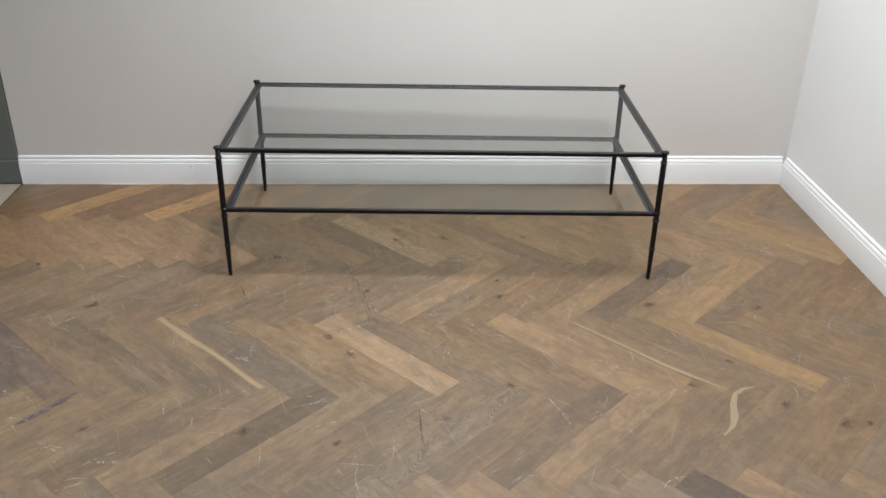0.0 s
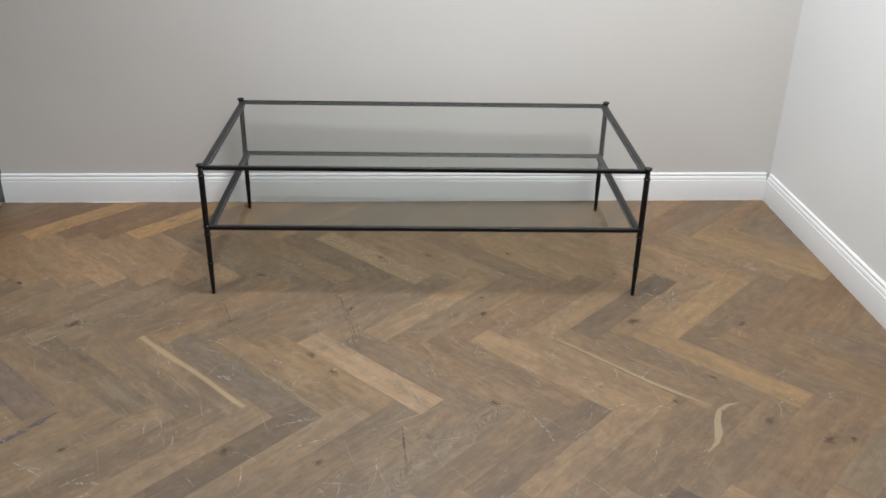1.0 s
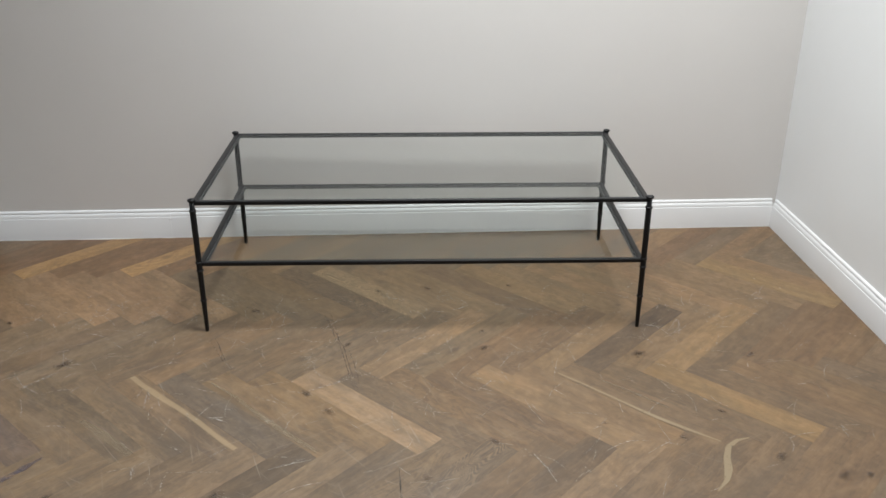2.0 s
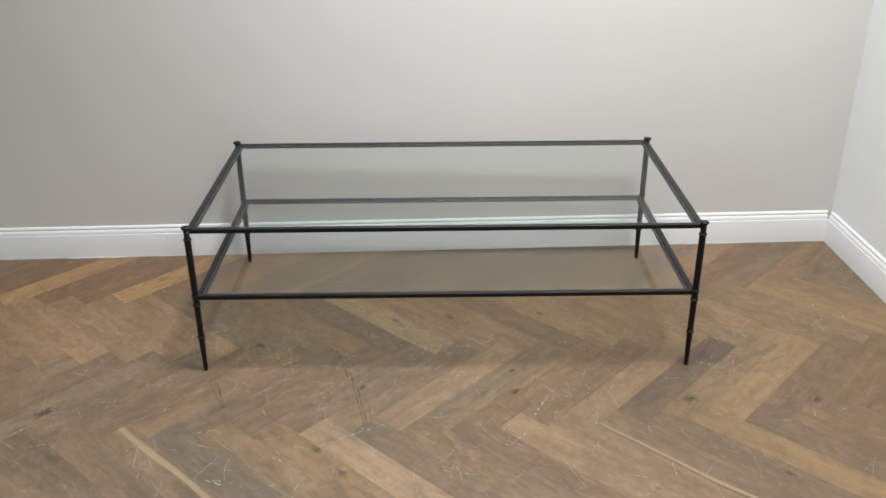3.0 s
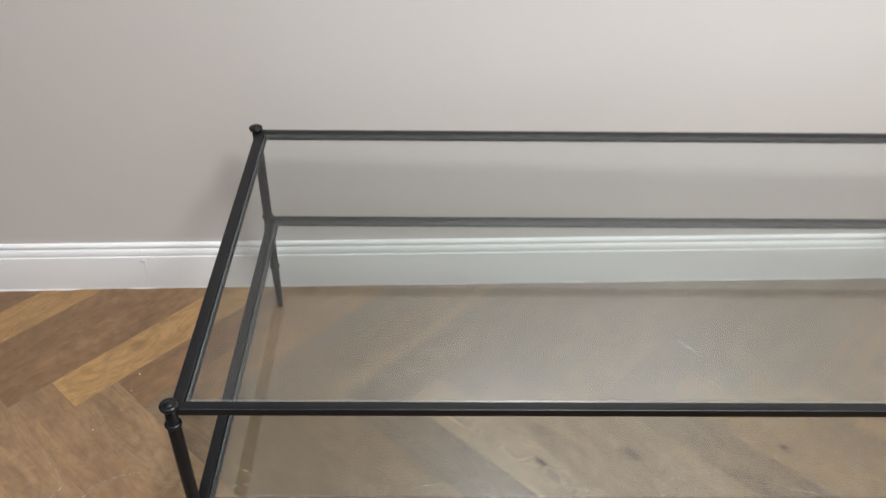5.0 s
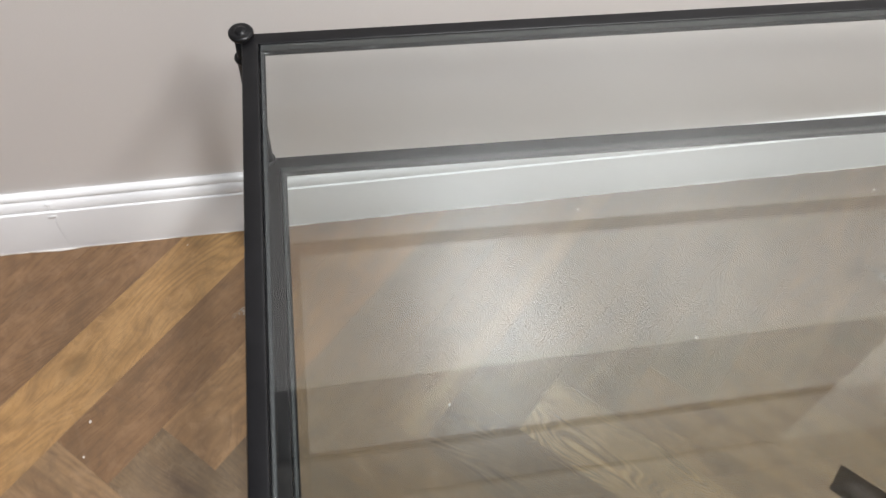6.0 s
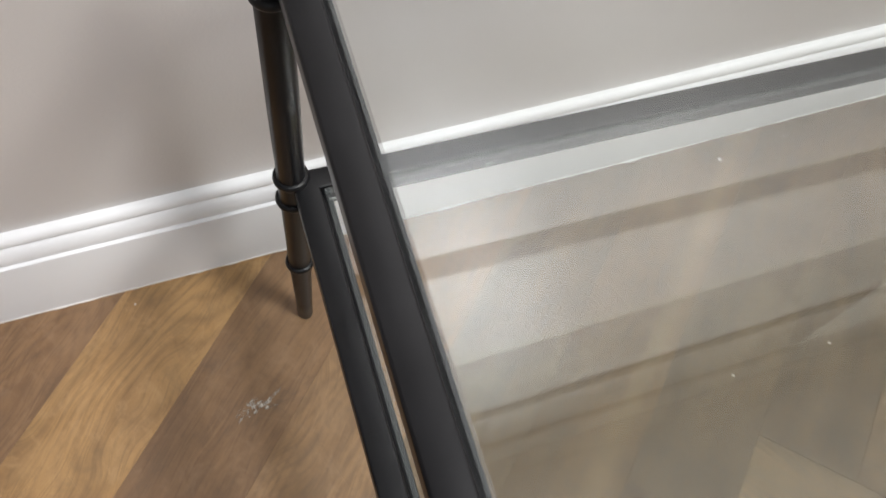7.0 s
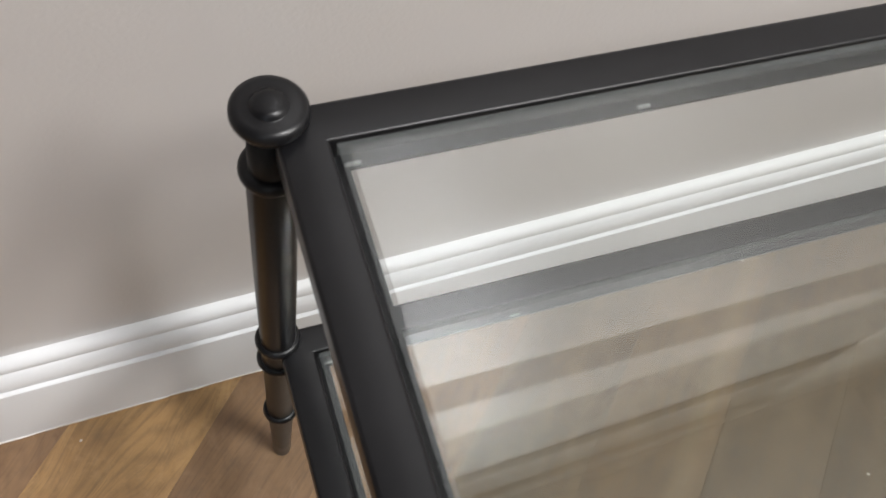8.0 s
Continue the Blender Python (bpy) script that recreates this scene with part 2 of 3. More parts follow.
def edge_glint(name):
    m, t, b = nodes_of(name)
    # pale film stands in for light a glass edge would bend and mirror
    b.inputs["Base Color"].default_value = (0.20, 0.217, 0.217, 1)
    b.inputs["Roughness"].default_value = 0.20
    b.inputs["Specular IOR Level"].default_value = 0.9
    b.inputs["Alpha"].default_value = 0.30
    return m


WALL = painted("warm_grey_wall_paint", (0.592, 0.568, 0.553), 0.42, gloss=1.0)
# lighter, cooler copy of the wall colour, for stronger light on the side wall
WALL_EAST = painted("lightened_wall_paint", (0.79, 0.798, 0.805), 0.40)
SKIRT = painted("white_satin_paint", (0.76, 0.76, 0.77), 0.50, 0.02, 0.08, 160)
GREEN = painted("grey_green_paint", (0.115, 0.125, 0.115), 0.45)
RAIL = painted("mid_grey_paint", (0.27, 0.255, 0.235), 0.5)
UNSEEN_BAND = painted("unseen_dark_band", (0.085, 0.084, 0.080), 0.5)
CEIL = painted("ceiling_paint", (0.55, 0.548, 0.54), 0.8)
OAK, OAK_FIELD = oak("worn_oak", False), oak("worn_oak_field", True)
IRON = iron("blackened_steel")
GLASS, GLASS_BACK, GLASS_EDGE = glass("pane_face", 1.5, (0.838, 0.856, 0.850), 0), glass("pane_underside", 0, (0.99, 0.995, 0.992), 0), edge_glint("pane_edge_glint")
JOINT = painted("dark_joint", (0.09, 0.068, 0.048), 0.8)
PALE = painted("pale_floor", (0.36, 0.31, 0.24), 0.45, 0.08)
CAULK = painted("white_caulk", (0.60, 0.57, 0.54), 0.5)
RUBBER, _t, _b = nodes_of("clear_rubber")
_b.inputs["Base Color"].default_value = (0.20, 0.205, 0.20, 1)
_b.inputs["Roughness"].default_value = 0.2


# ---- mesh helpers ----
def part(name, bm, material, parent=None, label="", smooth=False):
    me = bpy.data.meshes.new(name)
    bm.to_mesh(me)
    bm.free()
    me.materials.append(material)
    if smooth:
        me.polygons.foreach_set("use_smooth", [True] * len(me.polygons))
    ob = new(name, me)
    ob.parent = parent
    return tagged(ob, label) if label else ob


def box(bm, a, b, bevel=0.0, segments=2):
    made = bmesh.ops.create_cube(bm, size=1, matrix=Matrix.LocRotScale([(p + q) / 2 for p, q in zip(a, b)], None, [q - p for p, q in zip(a, b)]))
    if bevel:
        edges = {e for v in made["verts"] for e in v.link_edges}
        bmesh.ops.bevel(bm, geom=list(edges), offset=bevel, segments=segments, affect="EDGES", profile=0.5)


def slab(a, b, bevel=0.0):
    bm = bmesh.new()
    box(bm, a, b, bevel)
    return bm


def lathe(bm, rings, n=32):
    """Turned round the z axis from (radius, height) pairs; the ends are closed."""
    loops = [[bm.verts.new((r * math.cos(2 * math.pi * i / n), r * math.sin(2 * math.pi * i / n), z)) for i in range(n)] for r, z in rings]
    for a, b in zip(loops, loops[1:]):
        for i in range(n):
            bm.faces.new((a[i], a[(i + 1) % n], b[(i + 1) % n], b[i]))
    bm.faces.new(loops[0][::-1])
    bm.faces.new(loops[-1])


def extruded(profile, path_a, path_b, out):
    """A profile of (depth, height) drawn from path_a to path_b; out is the way the depth goes."""
    bm = bmesh.new()
    ends = [[bm.verts.new(Vector(p) + Vector(out) * d + Vector((0, 0, h))) for d, h in profile] for p in (path_a, path_b)]
    for i in range(len(profile)):
        j = (i + 1) % len(profile)
        bm.faces.new((ends[0][i], ends[0][j], ends[1][j], ends[1][i]))
    bm.faces.new(ends[0][::-1])
    bm.faces.new(ends[1])
    bmesh.ops.recalc_face_normals(bm, faces=bm.faces)
    for e in bm.edges:
        e.smooth = len(e.link_faces) == 2 and e.calc_face_angle() < radians(38)
    for f in bm.faces:
        f.smooth = True
    return bm


# ---- the room ----
WY = 0.016       # faces of the back and the right wall
LEFT, FRONT, TOP, EDGE = -5.2, -6.2, 2.68, -3.104

SPLIT, BAND, BAND_END = 1.53, 1.975, -0.77     # unseen dark band added for the panes to mirror: from and up to these heights, ends short of the corner
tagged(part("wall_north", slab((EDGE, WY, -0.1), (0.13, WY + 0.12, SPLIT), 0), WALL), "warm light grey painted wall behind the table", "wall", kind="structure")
tagged(part("wall_north", slab((EDGE, WY, SPLIT), (BAND_END, WY + 0.12, BAND), 0), UNSEEN_BAND), "unseen dark band high on the back wall, added for the glass to mirror", "wall", kind="structure")
tagged(part("wall_north", slab((BAND_END, WY, SPLIT), (0.13, WY + 0.12, BAND), 0), WALL), "warm light grey painted wall beside the dark band", "wall", kind="structure")
# unseen as well: this grey and the rail are chosen for the panes' reflections
tagged(part("wall_north", slab((EDGE, WY, BAND), (0.13, WY + 0.12, TOP), 0), RAIL), "unseen upper part of the wall, mid-grey for the glass reflections", "wall", kind="structure")
tagged(part("unseen_rail", slab((EDGE, WY - 0.018, 1.955), (BAND_END, WY, 1.985), 0.006), RAIL), "unseen grey rail on the back wall, added for lines in the glass", "trim", kind="structure")
tagged(part("wall_east", slab((WY, FRONT, -0.1), (WY + 0.12, WY, TOP), 0), WALL_EAST), "painted side wall, its grey lightened and cooled for the light on it", "wall", kind="structure")
tagged(part("wall_south", slab((LEFT, FRONT - 0.12, -0.1), (0.13, FRONT, TOP), 0), WALL), "plain light grey painted wall", "wall", kind="structure")
tagged(part("wall_west", slab((LEFT - 0.12, FRONT, -0.1), (LEFT, 0.3, TOP), 0), WALL), "plain light grey painted wall", "wall", kind="structure")
tagged(part("ceiling", slab((LEFT, FRONT, TOP), (0.13, 0.3, TOP + 0.1), 0), CEIL), "plain mid-grey ceiling", "ceiling", kind="structure")
tagged(part("wall_recess", slab((LEFT, 0.012, -0.1), (EDGE - 0.004, 0.14, TOP), 0.003), GREEN), "dark grey-green painted panel wall", "wall", kind="structure")
tagged(part("baseboard_recess", slab((LEFT, 0.0, 0.004), (EDGE - 0.004, 0.011, 0.10), 0.003), GREEN), "dark grey-green painted skirting board", "skirting", kind="structure")

# skirting: tall flat face, an ogee and a small top bead with fine quirks between them
SKIRTING = [(0.0, 0.0), (0.016, 0.0), (0.016, 0.0880), (0.0157, 0.0890), (0.0148, 0.0896), (0.0128, 0.0899), (0.0126, 0.0912), (0.0134, 0.0920), (0.0135, 0.0936), (0.0131, 0.0964), (0.0124, 0.0992),
            (0.0113, 0.1020), (0.0099, 0.1043), (0.0084, 0.1059), (0.0072, 0.1066), (0.0064, 0.1070), (0.0063, 0.1081), (0.0075, 0.1089), (0.0083, 0.1098), (0.0084, 0.1118), (0.0079, 0.1142), (0.0068, 0.1163), (0.0050, 0.1179),
            (0.0028, 0.1187), (0.0, 0.119)]
JX = -2.424
tagged(part("baseboard_north", extruded(SKIRTING, (JX + 0.0002, WY, 0), (0.0, WY, 0), (0, -1, 0)), SKIRT), "white moulded skirting board along the back wall", "skirting", kind="structure")
tagged(part("baseboard_north", extruded(SKIRTING, (EDGE, WY, 0), (JX - 0.0002, WY, 0), (0, -1, 0)), SKIRT), "white moulded skirting board butted at a filled joint", "skirting", kind="structure")
tagged(part("baseboard_east", extruded(SKIRTING, (WY, FRONT, 0), (WY, 0.0, 0), (-1, 0, 0)), SKIRT), "white moulded skirting board along the side wall", "skirting", kind="structure")


# ---- the table ----
def glass_table():
    W, D = 1.392, 0.698
    table = tagged(new("coffee_table"), "black metal coffee table with clear glass top and glass shelf", "table")
    table.matrix_world = pose(-1.4381, -0.4325, 0, 0, 0, -1.6)
    stem = [(0.0058, 0.0), (0.0064, 0.001), (0.0068, 0.030), (0.0084, 0.106), (0.0086, 0.112), (0.0088, 0.206), (0.0092, 0.214), (0.0092, 0.232), (0.0090, 0.24), (0.0094, 0.32),
            (0.0092, 0.411), (0.0080, 0.415), (0.0080, 0.4455)]
    cap = [(r * 0.90, z + 0.0038) for r, z in ((0.0078, 0.4405), (0.0100, 0.4415), (0.0132, 0.4440), (0.0141, 0.4462), (0.0140, 0.4482), (0.0128, 0.4497), (0.0104, 0.4503), (0.0071, 0.4500), (0.0068, 0.4502),
           (0.0062, 0.4512), (0.0045, 0.4520), (0.0020, 0.4523), (0.0004, 0.4523))]
    for sx in (-1, 1):
        for sy in (-1, 1):
            bm = bmesh.new()
            lathe(bm, stem)
            leg = part("leg", bm, IRON, table, smooth=True)
            leg.location = (sx * W / 2, sy * D / 2, 0)
            bm = bmesh.new()
            lathe(bm, cap, 40)
            part("finial", bm, IRON, leg, smooth=True)
            for z, r in ((0.112, 0.0086), (0.2160, 0.0092), (0.2440, 0.0092), (0.4165, 0.0090)):
                bm = bmesh.new()
                lathe(bm, [(r - 0.001, z - 0.0032)] + [(r + 0.0026 * math.cos(a), z + 0.0032 * math.sin(a)) for a in np.linspace(-1.4, 1.4, 7)] + [(r - 0.001, z + 0.0032)])
                part("collar", bm, IRON, leg, smooth=True)
    # rails: mitred flat bars with a lip below that carries the pane
    ix, iy = W / 2 - 0.0163, D / 2 - 0.0122
    ox, oy = W / 2 + 0.0002, D / 2 + 0.0030

    def rail(name, top, along, s):
        """One side of the frame; its profile runs round the bar and out along the lip."""
        inner, outer = (iy, oy) if along == "x" else (ix, ox)
        e_in, e_out = (ix, ox) if along == "x" else (iy, oy)
        shelf = 0.0054 if along == "x" else 0.0056 if top > 0.3 else 0.0068
        c, lo, lip = 0.0017, top - 0.0126, top - 0.0102
        arc = [(1 - math.sin(a), 1 - math.cos(a)) for a in np.linspace(math.pi / 2, 0, 5)]
        profile = [(outer, lo + c)] + [(outer - c * a, top - c * b) for a, b in arc] + [(inner + c * a, top - c * b) for a, b in arc[::-1]]
        profile += [(inner, lip), (inner - shelf, lip), (inner - shelf, lo + 0.001), (inner, lo), (outer - c, lo)]
        bm = bmesh.new()
        ends = []
        for q in (-1, 1):
            ring = []
            for d, z in profile:
                e = q * (e_in + (d - inner) * (e_out - e_in) / (outer - inner))
                ring.append(bm.verts.new((e, s * d, z) if along == "x" else (s * d, e, z)))
            ends.append(ring)
        for i in range(len(profile)):
            j = (i + 1) % len(profile)
            bm.faces.new((ends[0][i], ends[0][j], ends[1][j], ends[1][i]))
        bm.faces.new(ends[0][::-1])
        bm.faces.new(ends[1])
        bmesh.ops.recalc_face_normals(bm, faces=bm.faces)
        for e in bm.edges:
            e.smooth = e.calc_face_angle() < radians(38)
        part(name, bm, IRON, table, smooth=True)

    def bevelled_pane(x, y, z0, z1):
        bm = bmesh.new()
        rings = [[bm.verts.new((a * (x - d), b * (y - d), z)) for a, b in ((-1, -1), (1, -1), (1, 1), (-1, 1))] for d, z in ((0.0, z0), (0.0, z1 - 0.0010), (0.0030, z1))]
        for p, q in zip(rings, rings[1:]):
            for i in range(4):
                bm.faces.new((p[i], p[(i + 1) % 4], q[(i + 1) % 4], q[i]))
        bm.faces.new(rings[0][::-1])
        bm.faces.new(rings[2])
        return bm

    for name, top in (("top_rail", 0.4466), ("shelf_rail", 0.2432)):
        lip = top - 0.0102
        for s in (-1, 1):
            rail(name, top, "x", s)
            rail(name, top, "y", s)
        gx, gy = 0.0022, 0.0004
        pane = part("top_pane" if top > 0.3 else "shelf_pane", bevelled_pane(ix - gx, iy - gy, lip + 0.0012, top - 0.0005), GLASS, table, "clear glass pane with polished bevelled edges")
        pane.data.materials.append(GLASS_BACK)
        pane.data.materials.append(GLASS_EDGE)
        for f in pane.data.polygons:
            f.material_index = 0 if f.normal.z > 0.99 else 1 if f.normal.z < -0.99 else 2
        for s in (-1, 1):
            for x in (-ix + 0.007, -0.566, 0.0, 0.566, ix - 0.007):
                bm = bmesh.new()
                box(bm, (x - 0.0027, s * (iy - 0.0040) - 0.0007, lip - 0.0002), (x + 0.0027, s * (iy - 0.0040) + 0.0007, lip + 0.0012), 0.0004, 1)
                part("bumper", bm, RUBBER, table, "small clear rubber pad")
    return table


glass_table()

# ---- floor, laid in herringbone ----
L, PW = 0.512, PLANK_WIDTH
STEP, RISE = PW * math.sqrt(2), L / math.sqrt(2)
X0, Y0 = -1.842, -1.076
HALF = math.sqrt(0.5)

tagged(part("ground", slab((-9, -9, -0.13), (4, 4, -0.101), 0), JOINT), "plain concrete slab under the floor", "ground", kind="structure")
floor = tagged(part("floor", slab((EDGE + 0.001, FRONT, -0.10), (WY, WY, -0.0165), 0), JOINT), "worn grey-brown oak parquet laid in herringbone", "floor", kind="structure")
tagged(part("floor_west", slab((LEFT, FRONT, -0.10), (EDGE - 0.008, 0.012, -0.001), 0.002), PALE), "pale smooth floor beyond the parquet", "floor", kind="structure")
tagged(part("trim", slab((EDGE - 0.008, FRONT, -0.10), (EDGE + 0.0005, 0.0, 0.0005), 0.001), JOINT), "dark narrow edging strip between two floors", "trim", kind="structure")


def plank_bm(bm, m, shift, cut):
    """One board with eased top edges and lengthwise uv, cut off along the room's edges."""
    g, h = 0.00003, 0.00016
    ring = []
    for inset, z in ((g, -0.016), (g, -h), (g + 0.00014, 0.0)):
        x, y = L / 2 - inset, PW / 2 - inset
        ring.append([bm.verts.new(c) for c in ((-x, -y, z), (x, -y, z), (x, y, z), (-x, y, z))])
    faces = [bm.faces.new(ring[2])]
    for a, b in zip(ring, ring[1:]):
        faces += [bm.faces.new((a[i], a[(i + 1) % 4], b[(i + 1) % 4], b[i])) for i in range(4)]
    uv = bm.loops.layers.uv.get("UVMap") or bm.loops.layers.uv.new("UVMap")
    for f in faces:
        for lp in f.loops:
            lp[uv].uv = (lp.vert.co.x + shift, lp.vert.co.y + shift * 0.37)
    verts = [v for r in ring for v in r]
    bmesh.ops.transform(bm, matrix=m, verts=verts)
    if cut:
        for co, no in (((0, 0.006, 0), (0, 1, 0)), ((0.006, 0, 0), (1, 0, 0)), ((EDGE + 0.001, 0, 0), (-1, 0, 0)), ((0, FRONT, 0), (0, -1, 0))):
            geom = bm.verts[:] + bm.edges[:] + bm.faces[:]
            bmesh.ops.bisect_plane(bm, geom=geom, plane_co=co, plane_no=no, clear_outer=True)


def overlap(c, ex, ey):
    return EDGE - ex < c[0] < ex and FRONT - ey < c[1] < ey


TONES = [(1.0, 0.97, 0.93), (1.06, 1.0, 0.94), (0.93, 0.88, 0.84), (0.97, 0.96, 0.95), (1.04, 0.97, 0.90), (0.94, 0.93, 0.92)]
GOLD, HONEY, ASH, UMBER, TAN, RUSSET, SAND = (1.88, 1.54, 1.03), (1.32, 1.20, 0.92), (0.94, 0.92, 0.89), (1.02, 0.86, 0.74), (1.22, 1.07, 0.90), (1.13, 0.91, 0.74), (1.14, 1.04, 0.90)
# boards that stand out: direction and row -> step along the row, colour
ROWS = {}
ROWS["H", 1] = {-10: UMBER, -9: RUSSET, -8: GOLD, -7: RUSSET, -6: RUSSET, -5: GOLD, -4: RUSSET, -3: (1.40, 1.16, 0.92), -1: (1.12, 1.0, 0.86), 0: (0.93, 0.88, 0.82), 1: (0.90, 0.85, 0.80), 2: ASH, 5: ASH, 7: TAN, 9: TAN, 10: UMBER, 12: TAN}
ROWS["V", 1] = {-11: (1.30, 1.12, 0.96), -10: (1.42, 1.22, 1.04), -9: (1.36, 1.19, 1.03), -8: (1.50, 1.28, 1.08), -7: (1.44, 1.25, 1.08), -6: (1.34, 1.15, 0.99), -5: (1.34, 1.18, 1.02), -4: (0.98, 0.93, 0.86), -3: (0.93, 0.88, 0.83), -2: (1.0, 0.90, 0.79), -1: (0.88, 0.79, 0.72), 0: (1.45, 1.33, 1.14), 1: (1.14, 1.03, 0.90), 2: (1.08, 0.98, 0.85), 3: (0.86, 0.76, 0.68), 4: (1.22, 1.09, 0.90), 5: (1.10, 0.99, 0.85),
    6: TAN, 7: SAND, 8: TAN, 9: (1.05, 0.95, 0.82), 10: SAND, 11: HONEY, 12: TAN}
ROWS["H", 0] = {-9: (1.10, 1.04, 0.98), -8: (1.10, 1.05, 1.0), -7: (0.98, 0.93, 0.90), -6: (1.03, 1.0, 0.97), -5: (0.98, 0.94, 0.90), -4: (1.02, 0.95, 0.88), -3: (1.06, 0.97, 0.89), -2: (0.89, 0.86, 0.84), -1: (0.96, 0.91, 0.87),
    0: (0.90, 0.88, 0.87), 1: (1.0, 0.95, 0.90), 2: (1.24, 1.14, 1.02), 3: (0.97, 0.93, 0.88), 4: (0.99, 0.89, 0.80), 5: (0.94, 0.86, 0.79), 6: (1.12, 1.03, 0.92), 7: (0.78, 0.75, 0.74),
    8: (1.04, 0.97, 0.88), 9: (1.20, 1.09, 0.92), 10: (0.90, 0.85, 0.80), 11: (0.92, 0.84, 0.77), 12: (0.96, 0.86, 0.77), 13: (0.98, 0.89, 0.80)}
ROWS["V", 0] = {-9: (0.84, 0.82, 0.88), -8: (0.85, 0.83, 0.90), -7: (1.02, 0.97, 0.93), -6: (0.90, 0.88, 0.87), -5: (0.95, 0.91, 0.88), -4: (0.99, 0.92, 0.86), -3: (0.85, 0.84, 0.86), -2: (1.07, 0.99, 0.89), -1: (1.05, 0.97, 0.87),
    0: (1.30, 1.22, 1.14), 1: (0.91, 0.87, 0.84), 2: (0.99, 0.91, 0.83), 3: (0.94, 0.86, 0.79), 4: (1.18, 1.08, 0.96), 5: (1.10, 1.0, 0.89), 6: (0.98, 0.91, 0.84), 7: (0.91, 0.86, 0.81), 8: (1.22, 1.09, 0.88),
    9: (0.93, 0.87, 0.81), 10: (0.98, 0.89, 0.80), 11: (0.98, 0.90, 0.80)}
ROWS["H", -1] = {-7: (1.0, 0.96, 0.92), -6: (1.02, 0.97, 0.93), -5: (1.0, 0.95, 0.90), -4: (0.93, 0.88, 0.84), -3: (1.04, 0.98, 0.93), -2: (0.81, 0.78, 0.76), -1: (1.02, 0.98, 0.95), 0: (0.90, 0.87, 0.85), 1: (0.97, 0.93, 0.89),
    2: (0.98, 0.94, 0.91), 3: (1.0, 0.92, 0.84), 4: (0.85, 0.80, 0.76), 5: (1.18, 1.09, 0.99), 6: (0.99, 0.91, 0.83), 7: (0.93, 0.86, 0.79), 8: (0.98, 0.91, 0.84), 9: (0.97, 0.89, 0.82), 10: (0.98, 0.89, 0.81)}
ROWS["V", -1] = {2: (1.12, 1.04, 0.95), 3: (1.30, 1.16, 1.02), 4: (1.06, 0.98, 0.90), 6: (1.14, 1.10, 1.06), 7: (0.70, 0.66, 0.64), 8: (1.24, 1.11, 0.95), 10: (1.12, 1.03, 0.92)}
# sapwood: direction, row, step -> where it runs across the width
SAPWOOD = {("V", 0, -4): 0.72, ("H", 1, -1): 0.24}
# flat-sawn boards with a bold figure
FIGURED = {("H", 1, -5): 0.06, ("H", 1, -8): 0.06, ("H", -1, 1): 0.06, ("V", 1, -1): 0.0, ("V", 1, 0): 0.0, ("H", -1, 2): 0.0, ("V", -1, 7): 0.0}

rng = random.Random(7)
whole = bmesh.new()
plank_bm(whole, Matrix.Identity(4), 0.0, False)
WHOLE = bpy.data.meshes.new("plank")
whole.to_mesh(WHOLE)
whole.free()
WHOLE.materials.append(OAK)
rest = bmesh.new()
REACH = (L + PW) / 2 * HALF
for n in range(-8, 3):
    for k in range(-32, 40):
        x, y = X0 + k * STEP, Y0 + n * 2 * RISE
        for kind, turn, cx, cy in (("V", -45, x + HALF * (L + PW) / 2, y + HALF * (PW - L) / 2), ("H", 45, x + HALF * (L - PW) / 2, y + HALF * (L + PW) / 2)):
            if not overlap((cx, cy), REACH - 0.01, REACH - 0.01):
                continue
            tone = tuple(1 + 0.9 * (c - 1) for c in rng.choice(TONES))
            lift = rng.uniform(-0.00012, 0.00012)
            flip = rng.choice((0, 180))
            m = pose(cx, cy, lift, 0, 0, turn + (0 if (kind, n, k) in SAPWOOD else flip))
            inside = cx > EDGE + REACH and cx < -REACH and cy < -REACH and cy > FRONT + REACH
            if cy > -2.15:
                if inside:
                    ob = new("plank", WHOLE)
                    ob.matrix_world = m
                else:
                    bm = bmesh.new()
                    plank_bm(bm, m, 0.0, True)
                    if not bm.faces:
                        bm.free()
                        continue
                    ob = part("plank", bm, OAK)
                ob.parent = floor
                ob.color = (*(1 + (1.0 if n > 0 else 1.45) * (c - 1) for c in ROWS.get((kind, n), {}).get(k, tone)), FIGURED.get((kind, n, k), SAPWOOD.get((kind, n, k), 1.0)))
            elif inside:
                plank_bm(rest, m, rng.uniform(0, 40), False)
            else:
                bm = bmesh.new()
                plank_bm(bm, m, rng.uniform(0, 40), True)
                me = bpy.data.meshes.new("cut")
                bm.to_mesh(me)
                bm.free()
                rest.from_mesh(me)
                bpy.data.meshes.remove(me)
tagged(part("plank_field", rest, OAK_FIELD, floor), kind="stuff")


# ---- marks on the floor and along the skirting ----
def worn(name, colour, lo, hi, scale):
    """A broken film: opaque where the noise is high."""
    m, t, b = nodes_of(name)
    b.inputs["Base Color"].default_value = (*colour, 1)
    b.inputs["Roughness"].default_value = 0.55
    co = add(t, "ShaderNodeTexCoord").outputs["Object"]
    n = add(t, "ShaderNodeTexNoise", {"Vector": co, "Scale": scale, "Detail": 4.0, "Roughness": 0.7})
    t.links.new(ramp(t, n.outputs["Fac"], ((lo, grey(0)), (hi, grey(1)))), b.inputs["Alpha"])
    return m


